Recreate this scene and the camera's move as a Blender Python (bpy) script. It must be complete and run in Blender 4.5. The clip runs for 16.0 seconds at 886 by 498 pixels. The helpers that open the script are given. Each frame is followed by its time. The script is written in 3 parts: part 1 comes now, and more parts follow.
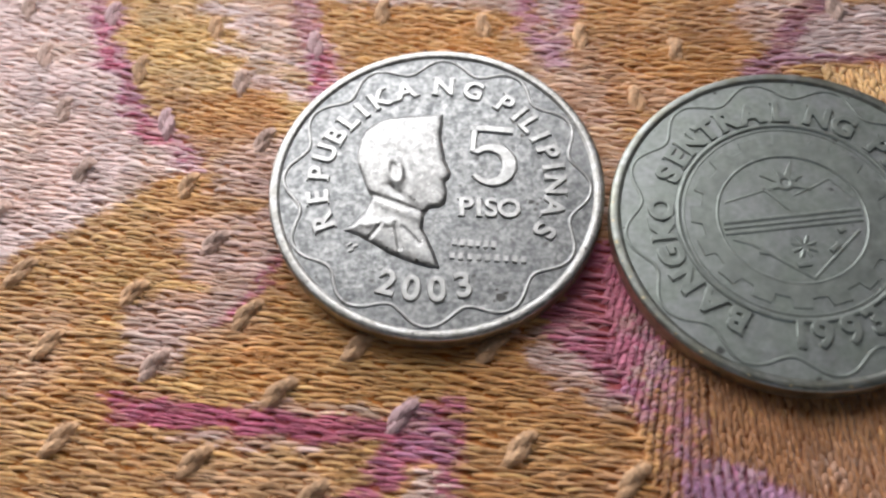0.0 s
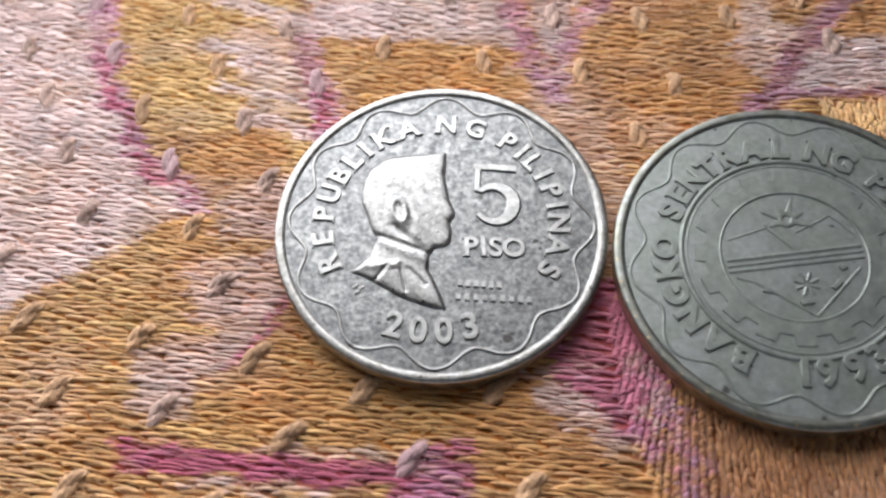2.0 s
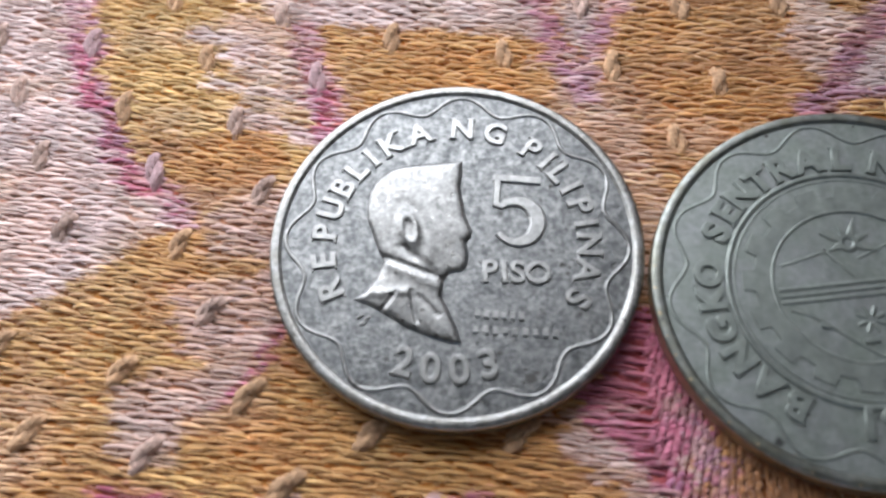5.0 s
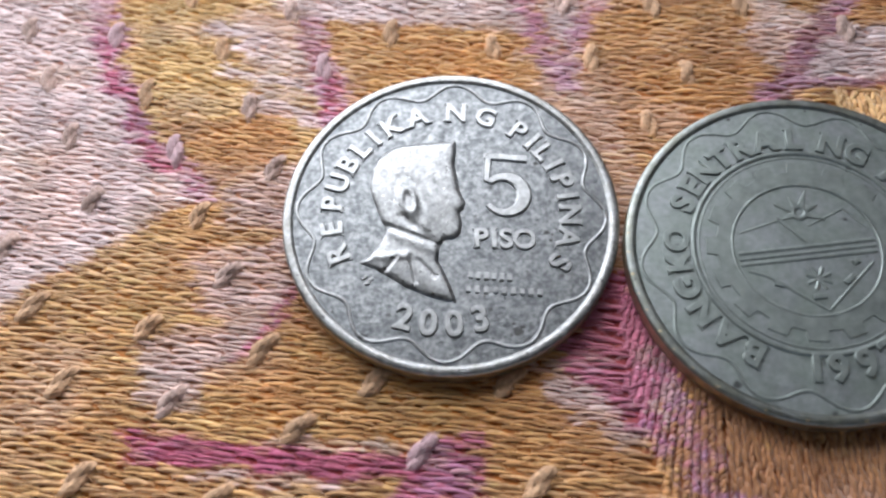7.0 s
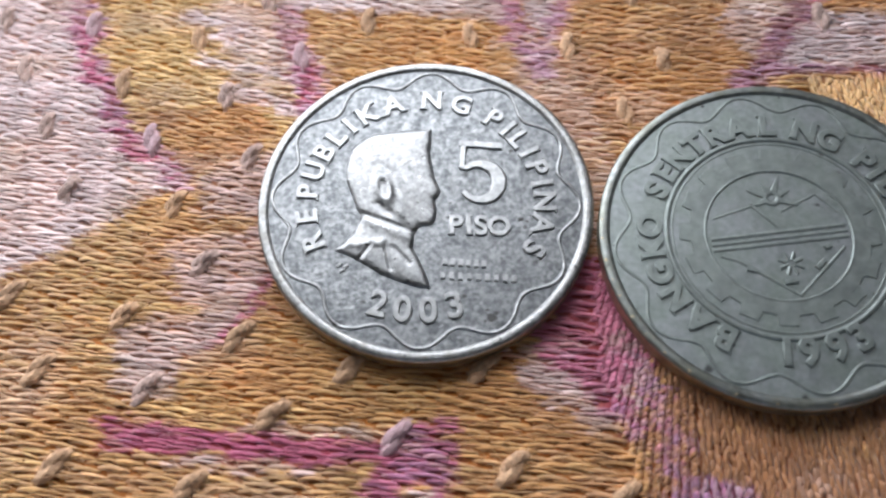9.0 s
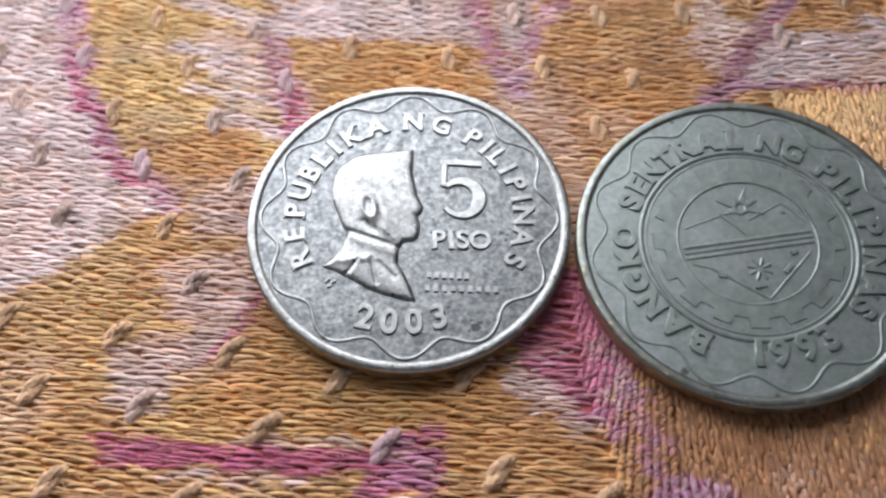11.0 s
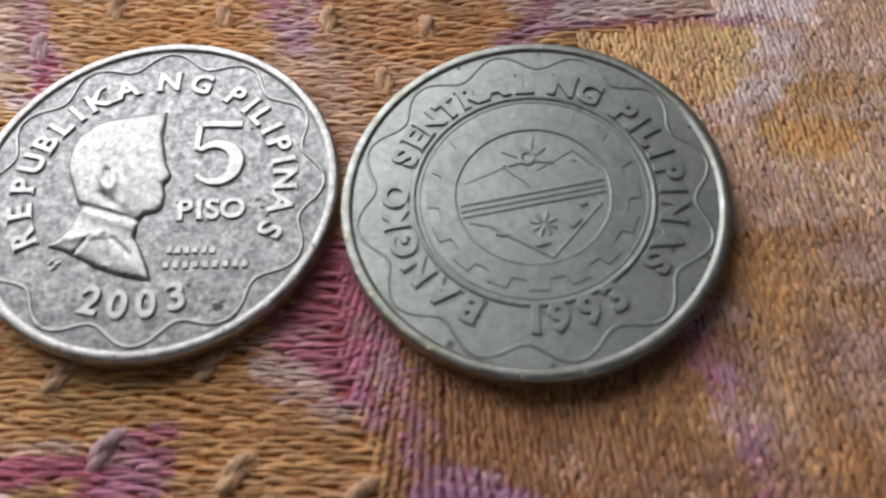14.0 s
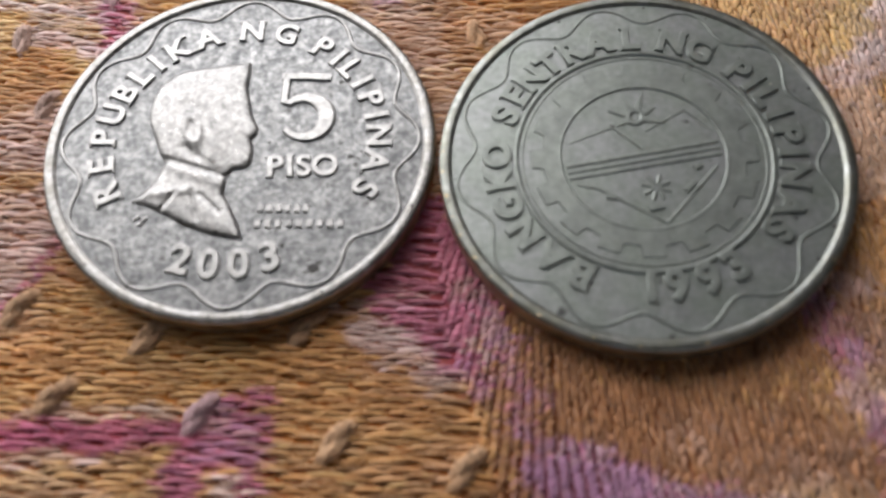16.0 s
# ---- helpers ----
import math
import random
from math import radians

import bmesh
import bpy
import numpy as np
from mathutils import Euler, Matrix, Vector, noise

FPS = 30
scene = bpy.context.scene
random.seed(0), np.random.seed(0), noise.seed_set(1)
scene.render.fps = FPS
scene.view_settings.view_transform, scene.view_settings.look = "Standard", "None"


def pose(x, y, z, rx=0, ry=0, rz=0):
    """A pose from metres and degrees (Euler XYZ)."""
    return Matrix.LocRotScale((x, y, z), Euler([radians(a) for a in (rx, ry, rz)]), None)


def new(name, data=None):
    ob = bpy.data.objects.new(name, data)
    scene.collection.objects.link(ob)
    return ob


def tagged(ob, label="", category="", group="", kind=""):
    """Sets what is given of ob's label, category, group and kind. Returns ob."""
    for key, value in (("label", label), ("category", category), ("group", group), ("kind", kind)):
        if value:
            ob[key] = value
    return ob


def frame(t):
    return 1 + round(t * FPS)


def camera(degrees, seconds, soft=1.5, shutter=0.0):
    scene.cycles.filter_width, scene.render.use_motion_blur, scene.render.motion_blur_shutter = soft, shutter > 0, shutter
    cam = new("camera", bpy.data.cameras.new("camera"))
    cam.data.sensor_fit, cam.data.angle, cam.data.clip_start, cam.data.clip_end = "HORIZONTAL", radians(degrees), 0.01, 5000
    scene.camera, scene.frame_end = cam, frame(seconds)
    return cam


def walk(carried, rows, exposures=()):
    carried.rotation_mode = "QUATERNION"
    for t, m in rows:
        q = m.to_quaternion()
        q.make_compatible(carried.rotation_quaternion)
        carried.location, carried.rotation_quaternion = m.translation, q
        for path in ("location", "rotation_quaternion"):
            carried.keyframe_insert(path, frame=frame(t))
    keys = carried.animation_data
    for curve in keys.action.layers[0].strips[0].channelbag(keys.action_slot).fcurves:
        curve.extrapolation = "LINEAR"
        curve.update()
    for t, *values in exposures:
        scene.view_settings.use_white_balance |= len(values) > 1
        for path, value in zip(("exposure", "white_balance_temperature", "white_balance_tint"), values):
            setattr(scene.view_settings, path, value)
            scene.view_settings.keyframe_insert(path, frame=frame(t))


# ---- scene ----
cam = camera(58.2, 16.0, soft=2.7)
MM = 0.001
# seconds, eye in millimetres, turn in degrees
ROWS = [
    (0, 2.23, -33.91, 56.99, 26.67, 2.19, -0.74),
    (0.5, -1.39, -34.59, 57.66, 26.74, 1.85, -1.04),
    (1, 0.01, -32.36, 55.81, 26.12, 1.77, -1.60),
    (1.5, 0.41, -28.54, 49.13, 26.32, 2.28, -1.05),
    (2, 1.34, -31.52, 58.66, 26.96, 2.05, -1.60),
    (2.5, 0.88, -37.40, 67.34, 25.62, 2.70, -1.23),
    (3, 4.14, -36.36, 71.86, 24.71, 2.44, -1.82),
    (3.5, 3.46, -27.31, 62.21, 23.41, 3.02, -1.30),
    (4, 1.44, -22.48, 54.98, 23.60, 2.90, -1.26),
    (4.2, 1.39, -22.21, 52.57, 23.54, 2.95, -1.18),
    (6.3, -0.15, -28.61, 58.16, 25.16, 1.61, -1.35),
    (6.5, -0.17, -28.77, 57.52, 24.90, 1.59, -1.40),
    (7, 0.15, -29.86, 58.86, 24.95, 1.57, -1.54),
    (7.5, 0.02, -30.80, 58.65, 24.88, 1.60, -1.54),
    (8, 1.46, -31.09, 58.13, 24.49, 1.63, -1.67),
    (8.5, 2.22, -30.57, 58.04, 24.59, 1.44, -1.94),
    (8.7, 2.17, -30.45, 58.13, 24.49, 1.55, -1.82),
    (10.8, -0.55, -32.65, 65.71, 26.40, 0.46, -2.87),
    (11, 1.95, -32.78, 60.27, 26.74, 1.04, -3.43),
    (11.5, 3.36, -31.43, 52.71, 27.34, 0.78, -4.24),
    (12, 3.74, -32.77, 53.16, 28.07, 0.66, -4.83),
    (12.5, 4.19, -33.01, 54.77, 28.39, 0.65, -4.97),
    (13, 7.89, -34.19, 55.24, 28.03, 0.37, -5.72),
    (13.5, 18.27, -34.27, 54.45, 27.71, 1.03, -6.62),
    (14, 19.00, -33.40, 51.08, 27.39, 1.47, -6.34),
    (14.5, 18.47, -31.55, 48.06, 27.56, 1.68, -6.06),
    (15, 14.83, -30.89, 49.37, 27.12, 1.24, -5.91),
    (15.5, 12.98, -30.47, 49.48, 26.11, 0.99, -5.67),
    (16, 12.30, -31.86, 48.62, 25.16, 1.24, -5.27),
]
walk(cam, [(t, pose(x * MM, y * MM, z * MM, rx, ry, rz)) for t, x, y, z, rx, ry, rz in ROWS],
     exposures=[(0, 0.05, 6550, 11), (1, 0.04, 6650, 12), (1.5, -0.12, 6500, 11), (2, 0.16, 6450, 11), (3, 0.28, 6150, 10), (4, 0.04, 6200, 10), (7, 0.13, 6000, 10), (8.5, 0.13, 6000, 10),
                (11, 0.18, 6100, 10), (11.5, 0.12, 6100, 10), (13, 0.04, 6300, 11), (13.5, -0.15, 6400, 12), (14.5, -0.28, 6600, 13), (16, -0.26, 6700, 13)])
cam.data.dof.use_dof, cam.data.dof.focus_distance, cam.data.dof.aperture_fstop = True, 0.065, 27.0

# ---- light: a bright unseen window ahead and to the side of the table, a wide opening added far behind for fill, pale walls all round ----
world = bpy.data.worlds.new("daylight")
scene.world = world
world.use_nodes = True
sky = world.node_tree.nodes.new("ShaderNodeTexSky")
sky.sky_type, sky.sun_disc, sky.sun_elevation, sky.sun_rotation = "NISHITA", False, radians(50), radians(150)
world.node_tree.links.new(sky.outputs[0], world.node_tree.nodes["Background"].inputs[0])
world.node_tree.nodes["Background"].inputs[1].default_value = 0.12
WIN = (-0.17, 0.030, 0.020, 0.183)          # the window's opening: x from, to, z from, to
NORTH = 0.070                             # the window wall, unseen, set unnaturally close so its light fades across the cloth
lamp = bpy.data.lights.new("window_daylight", "AREA")
lamp.shape, lamp.size, lamp.size_y, lamp.energy, lamp.color = "RECTANGLE", WIN[1] - WIN[0], WIN[3] - WIN[2], 0.73, (0.945, 0.97, 1.0)
new("window_daylight", lamp).matrix_world = pose((WIN[0] + WIN[1]) / 2, NORTH + 0.02, (WIN[2] + WIN[3]) / 2, 90, 0, 180)


# ---- materials ----
def material(name, colour, rough=0.5, metal=0.0, grain=0.0, grain_scale=1000.0, bump=0.0, bump_scale=1000.0, bump_depth=0.00005,
             second=None, spots=0.0, rough_spread=0.0, stretch=(1, 1, 1), attribute="", random_spread=0.0, specular=0.5, sheen=0.0, patches=None):
    m = bpy.data.materials.new(name)
    m.use_nodes = True
    n, link = m.node_tree.nodes, m.node_tree.links.new
    p = n["Principled BSDF"]
    p.inputs["Roughness"].default_value, p.inputs["Metallic"].default_value = rough, metal
    p.inputs["Specular IOR Level"].default_value = specular
    if sheen:
        p.inputs["Sheen Weight"].default_value, p.inputs["Sheen Roughness"].default_value = sheen, 0.45
    place = n.new("ShaderNodeTexCoord")
    mapped = n.new("ShaderNodeMapping")
    mapped.inputs["Scale"].default_value = stretch
    link(place.outputs["Object"], mapped.inputs[0])

    def noise_at(scale, detail=4.0):
        t = n.new("ShaderNodeTexNoise")
        t.inputs["Scale"].default_value, t.inputs["Detail"].default_value = scale, detail
        link(mapped.outputs[0], t.inputs["Vector"])
        return t.outputs["Fac"]

    def ranged(value, low, high, a=0.3, b=0.7):
        r = n.new("ShaderNodeMapRange")
        for i, v in enumerate((a, b, low, high)):
            r.inputs[i + 1].default_value = v
        link(value, r.inputs[0])
        return r.outputs[0]

    def mixed(fac, a, b, blend="MIX"):
        x = n.new("ShaderNodeMix")
        x.data_type, x.blend_type = "RGBA", blend
        link(fac, x.inputs[0])
        for source, socket in ((a, x.inputs[6]), (b, x.inputs[7])):
            if isinstance(source, tuple):
                socket.default_value = (*source, 1)
            else:
                link(source, socket)
        return x.outputs[2]

    if attribute:
        a = n.new("ShaderNodeAttribute")
        a.attribute_name = attribute
        base = a.outputs["Color"]
    else:
        rgb = n.new("ShaderNodeRGB")
        rgb.outputs[0].default_value = (*colour, 1)
        base = rgb.outputs[0]
    if second:
        base = mixed(ranged(noise_at(patches or grain_scale * 0.35, 6.0), 0, 1, 0.36, 0.66), base, second)
    if grain:
        g = n.new("ShaderNodeHueSaturation")
        link(base, g.inputs["Color"])
        link(ranged(noise_at(grain_scale), 1 - grain, 1 + grain), g.inputs["Value"])
        base = g.outputs[0]
    if random_spread:
        info = n.new("ShaderNodeObjectInfo")
        g = n.new("ShaderNodeHueSaturation")
        link(base, g.inputs["Color"])
        link(ranged(info.outputs["Random"], 1 - random_spread, 1 + random_spread, 0, 1), g.inputs["Value"])
        base = g.outputs[0]
    if spots:
        base = mixed(ranged(noise_at(650.0, 3.0), 0, 0.85, 0.68, 0.74), base, (spots * 0.9, spots * 0.85, spots * 0.8))
    link(base, p.inputs["Base Color"])
    if rough_spread:
        link(ranged(noise_at(grain_scale * 0.6), rough - rough_spread, rough + rough_spread), p.inputs["Roughness"])
    if bump:
        b = n.new("ShaderNodeBump")
        b.inputs["Strength"].default_value, b.inputs["Distance"].default_value = bump, bump_depth
        link(noise_at(bump_scale, 6.0), b.inputs["Height"])
        link(b.outputs[0], p.inputs["Normal"])
    return m


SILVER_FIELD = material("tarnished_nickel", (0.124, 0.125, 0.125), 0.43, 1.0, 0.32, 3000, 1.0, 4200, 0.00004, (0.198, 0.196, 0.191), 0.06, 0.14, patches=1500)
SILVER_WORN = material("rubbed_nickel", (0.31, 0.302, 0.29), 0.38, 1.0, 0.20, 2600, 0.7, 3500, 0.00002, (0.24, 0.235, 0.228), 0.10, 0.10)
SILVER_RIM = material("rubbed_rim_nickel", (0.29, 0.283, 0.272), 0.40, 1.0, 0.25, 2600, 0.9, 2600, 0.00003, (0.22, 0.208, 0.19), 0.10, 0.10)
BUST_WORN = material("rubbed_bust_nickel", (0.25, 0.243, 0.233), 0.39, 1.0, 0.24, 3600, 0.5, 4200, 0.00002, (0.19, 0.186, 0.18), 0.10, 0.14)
DULL_FIELD = material("dull_grey_green_nickel", (0.214, 0.235, 0.207), 0.46, 0.65, 0.14, 2400, 0.6, 3500, 0.000012, (0.25, 0.258, 0.250), 0.05, 0.08, patches=300)
DULL_RELIEF = material("dull_relief_nickel", (0.224, 0.242, 0.216), 0.46, 0.65, 0.16, 1500, 0.6, 3000, 0.000012, (0.19, 0.202, 0.186), 0.0, 0.08)
DULL_RIM = material("dull_rim_nickel", (0.25, 0.256, 0.238), 0.44, 1.0, 0.18, 1800, 0.5, 2500, 0.00002, (0.20, 0.20, 0.165), 0.05, 0.08)
EDGE_BRASS = material("brassy_coin_edge", (0.46, 0.38, 0.25), 0.42, 1.0, 0.25, 1500, 0.6, 1500, 0.00004, (0.32, 0.25, 0.15), 0.06, 0.1)
GRIME = material("dark_grime", (0.05, 0.045, 0.04), 0.7, 0.0, 0.3, 2000, 0.8, 2500, 0.00004)
YARN = material("dyed_cotton_yarn", (0.5, 0.3, 0.1), 0.55, 0.0, 0.18, 2600, 0.9, 3800, 0.00011, stretch=(0.16, 1, 1), attribute="dye", specular=0.40, sheen=0.85)
RIB_YARN = material("dyed_rib_yarn", (0.5, 0.3, 0.1), 0.5, 0.0, 0.20, 2400, 0.9, 3400, 0.00012, stretch=(1, 0.3, 1), attribute="dye", specular=0.40, sheen=0.5)
GROUND_WEAVE = material("shaded_brown_ground_weave", (0.2, 0.1, 0.05), 0.85, 0.0, 0.3, 1500, 1.0, 1800, 0.0002, attribute="dye", specular=0.2)
TUFT_BROWN = material("brown_tuft_yarn", (0.52, 0.315, 0.18), 0.7, 0.0, 0.30, 2200, 1.0, 3000, 0.00018, random_spread=0.18, specular=0.2, sheen=0.15)
TUFT_MAUVE = material("mauve_tuft_yarn", (0.46, 0.315, 0.26), 0.7, 0.0, 0.30, 2200, 1.0, 3000, 0.00018, random_spread=0.15, specular=0.2, sheen=0.15)
TUFT_PLUM = material("plum_tuft_yarn", (0.42, 0.265, 0.27), 0.65, 0.0, 0.22, 2200, 1.0, 3000, 0.00012, random_spread=0.15, specular=0.3, sheen=0.3)
PLASTER = material("pale_plaster", (0.66, 0.655, 0.64), 0.9, 0.0, 0.05, 6.0, 0.3, 40, 0.002)
DUSK = material("sand_plaster", (0.56, 0.46, 0.36), 0.9, 0.0, 0.05, 6.0, 0.3, 40, 0.002)
TIMBER = material("plain_table_wood", (0.30, 0.18, 0.09), 0.5, 0.0, 0.2, 30, 0.3, 60, 0.0005, stretch=(0.1, 1, 1))
FLOORING = material("plain_floor", (0.34, 0.28, 0.22), 0.6, 0.0, 0.12, 8, 0.2, 30, 0.001)


# ---- building helpers ----
def mesh_from(name, verts, faces, mat, smooth=True):
    me = bpy.data.meshes.new(name)
    me.from_pydata([tuple(v) for v in verts], [], [tuple(f) for f in faces])
    me.materials.append(mat)
    if smooth:
        me.polygons.foreach_set("use_smooth", [True] * len(me.polygons))
    me.update()
    return me


def part(name, me, parent, label="", at=None):
    ob = new(name, me)
    ob.parent = parent
    if at is not None:
        ob.matrix_local = at
    if label:
        ob["label"] = label
    return ob


def box(name, x0, x1, y0, y1, z0, z1, mat, parent=None):
    bm = bmesh.new()
    bmesh.ops.create_cube(bm, size=1, matrix=Matrix.Translation(((x0 + x1) / 2, (y0 + y1) / 2, (z0 + z1) / 2)) @ Matrix.Diagonal((x1 - x0, y1 - y0, z1 - z0, 1)))
    me = bpy.data.meshes.new(name)
    bm.to_mesh(me)
    bm.free()
    me.materials.append(mat)
    ob = new(name, me)
    ob.parent = parent
    return ob


# ---- the closed room ----
X0, X1, SOUTH, TOP, LOW = -1.1, 1.1, -1.6, 1.2, -0.75
tagged(box("floor", X0 - 0.1, X1 + 0.1, SOUTH - 0.1, NORTH + 0.1, LOW - 0.1, LOW, FLOORING), "plain brown floor under the table", "floor", kind="structure")
tagged(box("ceiling", X0 - 0.1, X1 + 0.1, SOUTH - 0.1, NORTH + 0.1, TOP, TOP + 0.1, PLASTER), "plain pale plaster ceiling of the room", "ceiling", kind="structure")
tagged(box("wall_west", X0 - 0.1, X0, SOUTH, NORTH, LOW, TOP, PLASTER), "plain pale plaster wall", "wall", kind="structure")
tagged(box("wall_east", X1, X1 + 0.1, SOUTH, NORTH, LOW, TOP, PLASTER), "plain pale plaster wall", "wall", kind="structure")
# unseen wall; its opening is added so sky light softens the coins' shadows
for a, b, c, d in ((X0 - 0.1, -0.95, LOW, TOP), (0.95, X1 + 0.1, LOW, TOP), (-0.95, 0.95, LOW, -0.1), (-0.95, 0.95, 1.05, TOP)):
    tagged(box("wall_south", a, b, SOUTH - 0.1, SOUTH, c, d, DUSK), "plain sand-coloured plaster wall, wide opening added for fill light", "wall", kind="structure")
for a, b, c, d in ((X0 - 0.1, WIN[0], LOW, TOP), (WIN[1], X1 + 0.1, LOW, TOP), (WIN[0], WIN[1], LOW, WIN[2]), (WIN[0], WIN[1], WIN[3], TOP)):
    tagged(box("wall_north", a, b, NORTH, NORTH + 0.1, c, d, PLASTER), "plain pale plaster wall with a window opening", "wall", kind="structure")
tagged(box("table_top", -0.45, 0.45, -0.45, 0.068, -0.035, -0.0012, TIMBER), "plain wooden table top under the woven cloth", "table top", kind="structure")
for a, b in ((-0.42, -0.42), (0.38, -0.42), (-0.42, 0.01), (0.38, 0.01)):
    tagged(box("trim", a, a + 0.05, b, b + 0.05, LOW, -0.035, TIMBER), "plain wooden leg holding up the table top", "table leg", kind="structure")


# ---- the cloth: its lie, its dyed pattern, its yarns (all in millimetres) ----
rng = np.random.default_rng(7)


def wobble(x, y, size, seed):
    """Smooth value noise, -1 to 1."""
    gx, gy = x / size + 512.3, y / size + 512.7
    ix, iy = np.floor(gx).astype(int), np.floor(gy).astype(int)
    fx, fy = gx - ix, gy - iy
    fx, fy = fx * fx * (3 - 2 * fx), fy * fy * (3 - 2 * fy)

    def value(a, b):
        h = np.sin(a * 127.1 + b * 311.7 + seed * 74.7) * 43758.5453
        return 2 * (h - np.floor(h)) - 1
    low = value(ix, iy) * (1 - fx) + value(ix + 1, iy) * fx
    high = value(ix, iy + 1) * (1 - fx) + value(ix + 1, iy + 1) * fx
    return low * (1 - fy) + high * fy


def lie(x, y):
    """The cloth swells gently towards the side where the second coin lies."""
    swell = 0.28 * np.log1p(np.exp((np.minimum(x, 44) - 18) / 4))
    return swell + 0.10 * wobble(x, y, 9.0, 1)


def inside(x, y, corners):
    hit = np.zeros(x.shape, bool)
    for (ax, ay), (bx, by) in zip(corners, corners[1:] + corners[:1]):
        cross = (ay > y) != (by > y)
        hit ^= cross & (x < (bx - ax) * (y - ay) / ((by - ay) or 1e-9) + ax)
    return hit


def near(x, y, line, width):
    best = np.full(x.shape, 1e9)
    for (ax, ay), (bx, by) in zip(line, line[1:]):
        t = np.clip(((x - ax) * (bx - ax) + (y - ay) * (by - ay)) / ((bx - ax) ** 2 + (by - ay) ** 2), 0, 1)
        best = np.minimum(best, np.hypot(x - ax - t * (bx - ax), y - ay - t * (by - ay)))
    return best < width / 2


# dyes: pale pink, mauve, ochre, orange, yellow, magenta, violet, tan, lilac white, brown, rust, umber, fuchsia; rust
# and umber also carry shade
DYES = np.array([(0.88, 0.71, 0.69), (0.68, 0.46, 0.44), (0.70, 0.385, 0.118), (0.71, 0.325, 0.090), (0.83, 0.57, 0.22),
                 (0.55, 0.10, 0.205), (0.42, 0.19, 0.37), (0.655, 0.37, 0.19), (0.92, 0.79, 0.79), (0.19, 0.065, 0.022), (0.42, 0.180, 0.070), (0.34, 0.128, 0.043), (0.62, 0.285, 0.475)])
# shares of each dye in the pattern's fields; rust and umber darken the near ones for shade
FIELDS = {
    "pink": {0: 0.66, 8: 0.14, 1: 0.14, 7: 0.06}, "ochre": {2: 0.40, 3: 0.20, 7: 0.18, 4: 0.04, 10: 0.18}, "orange": {3: 0.36, 2: 0.40, 4: 0.14, 7: 0.10},
    "yellow": {4: 0.66, 2: 0.24, 7: 0.10}, "streak": {4: 0.34, 0: 0.38, 8: 0.06, 2: 0.22},
    "violet": {6: 0.72, 5: 0.06, 1: 0.22}, "tan": {7: 0.10, 2: 0.22, 3: 0.14, 10: 0.26, 11: 0.28}, "blush": {0: 0.36, 1: 0.26, 7: 0.28, 2: 0.10},
    "wheat": {4: 0.22, 7: 0.24, 2: 0.36, 10: 0.18}, "orchid": {5: 0.66, 6: 0.14, 1: 0.20}, "shaded_barley": {7: 0.14, 2: 0.18, 10: 0.30, 11: 0.38}, "dusty": {1: 0.28, 7: 0.20, 10: 0.30, 11: 0.22},
    "fuchsia": {5: 0.24, 12: 0.40, 0: 0.20, 1: 0.16}, "magenta": {5: 0.90, 12: 0.05, 1: 0.05},
    "straw": {7: 0.44, 4: 0.30, 2: 0.16, 10: 0.10}, "peach": {0: 0.26, 7: 0.46, 1: 0.10, 4: 0.10, 2: 0.08},
    "berry": {5: 0.70, 12: 0.14, 0: 0.07, 1: 0.09}, "lilac": {8: 0.20, 0: 0.30, 7: 0.26, 1: 0.24}, "rose": {1: 0.32, 6: 0.28, 5: 0.14, 10: 0.26},
}
KINDS = list(FIELDS)
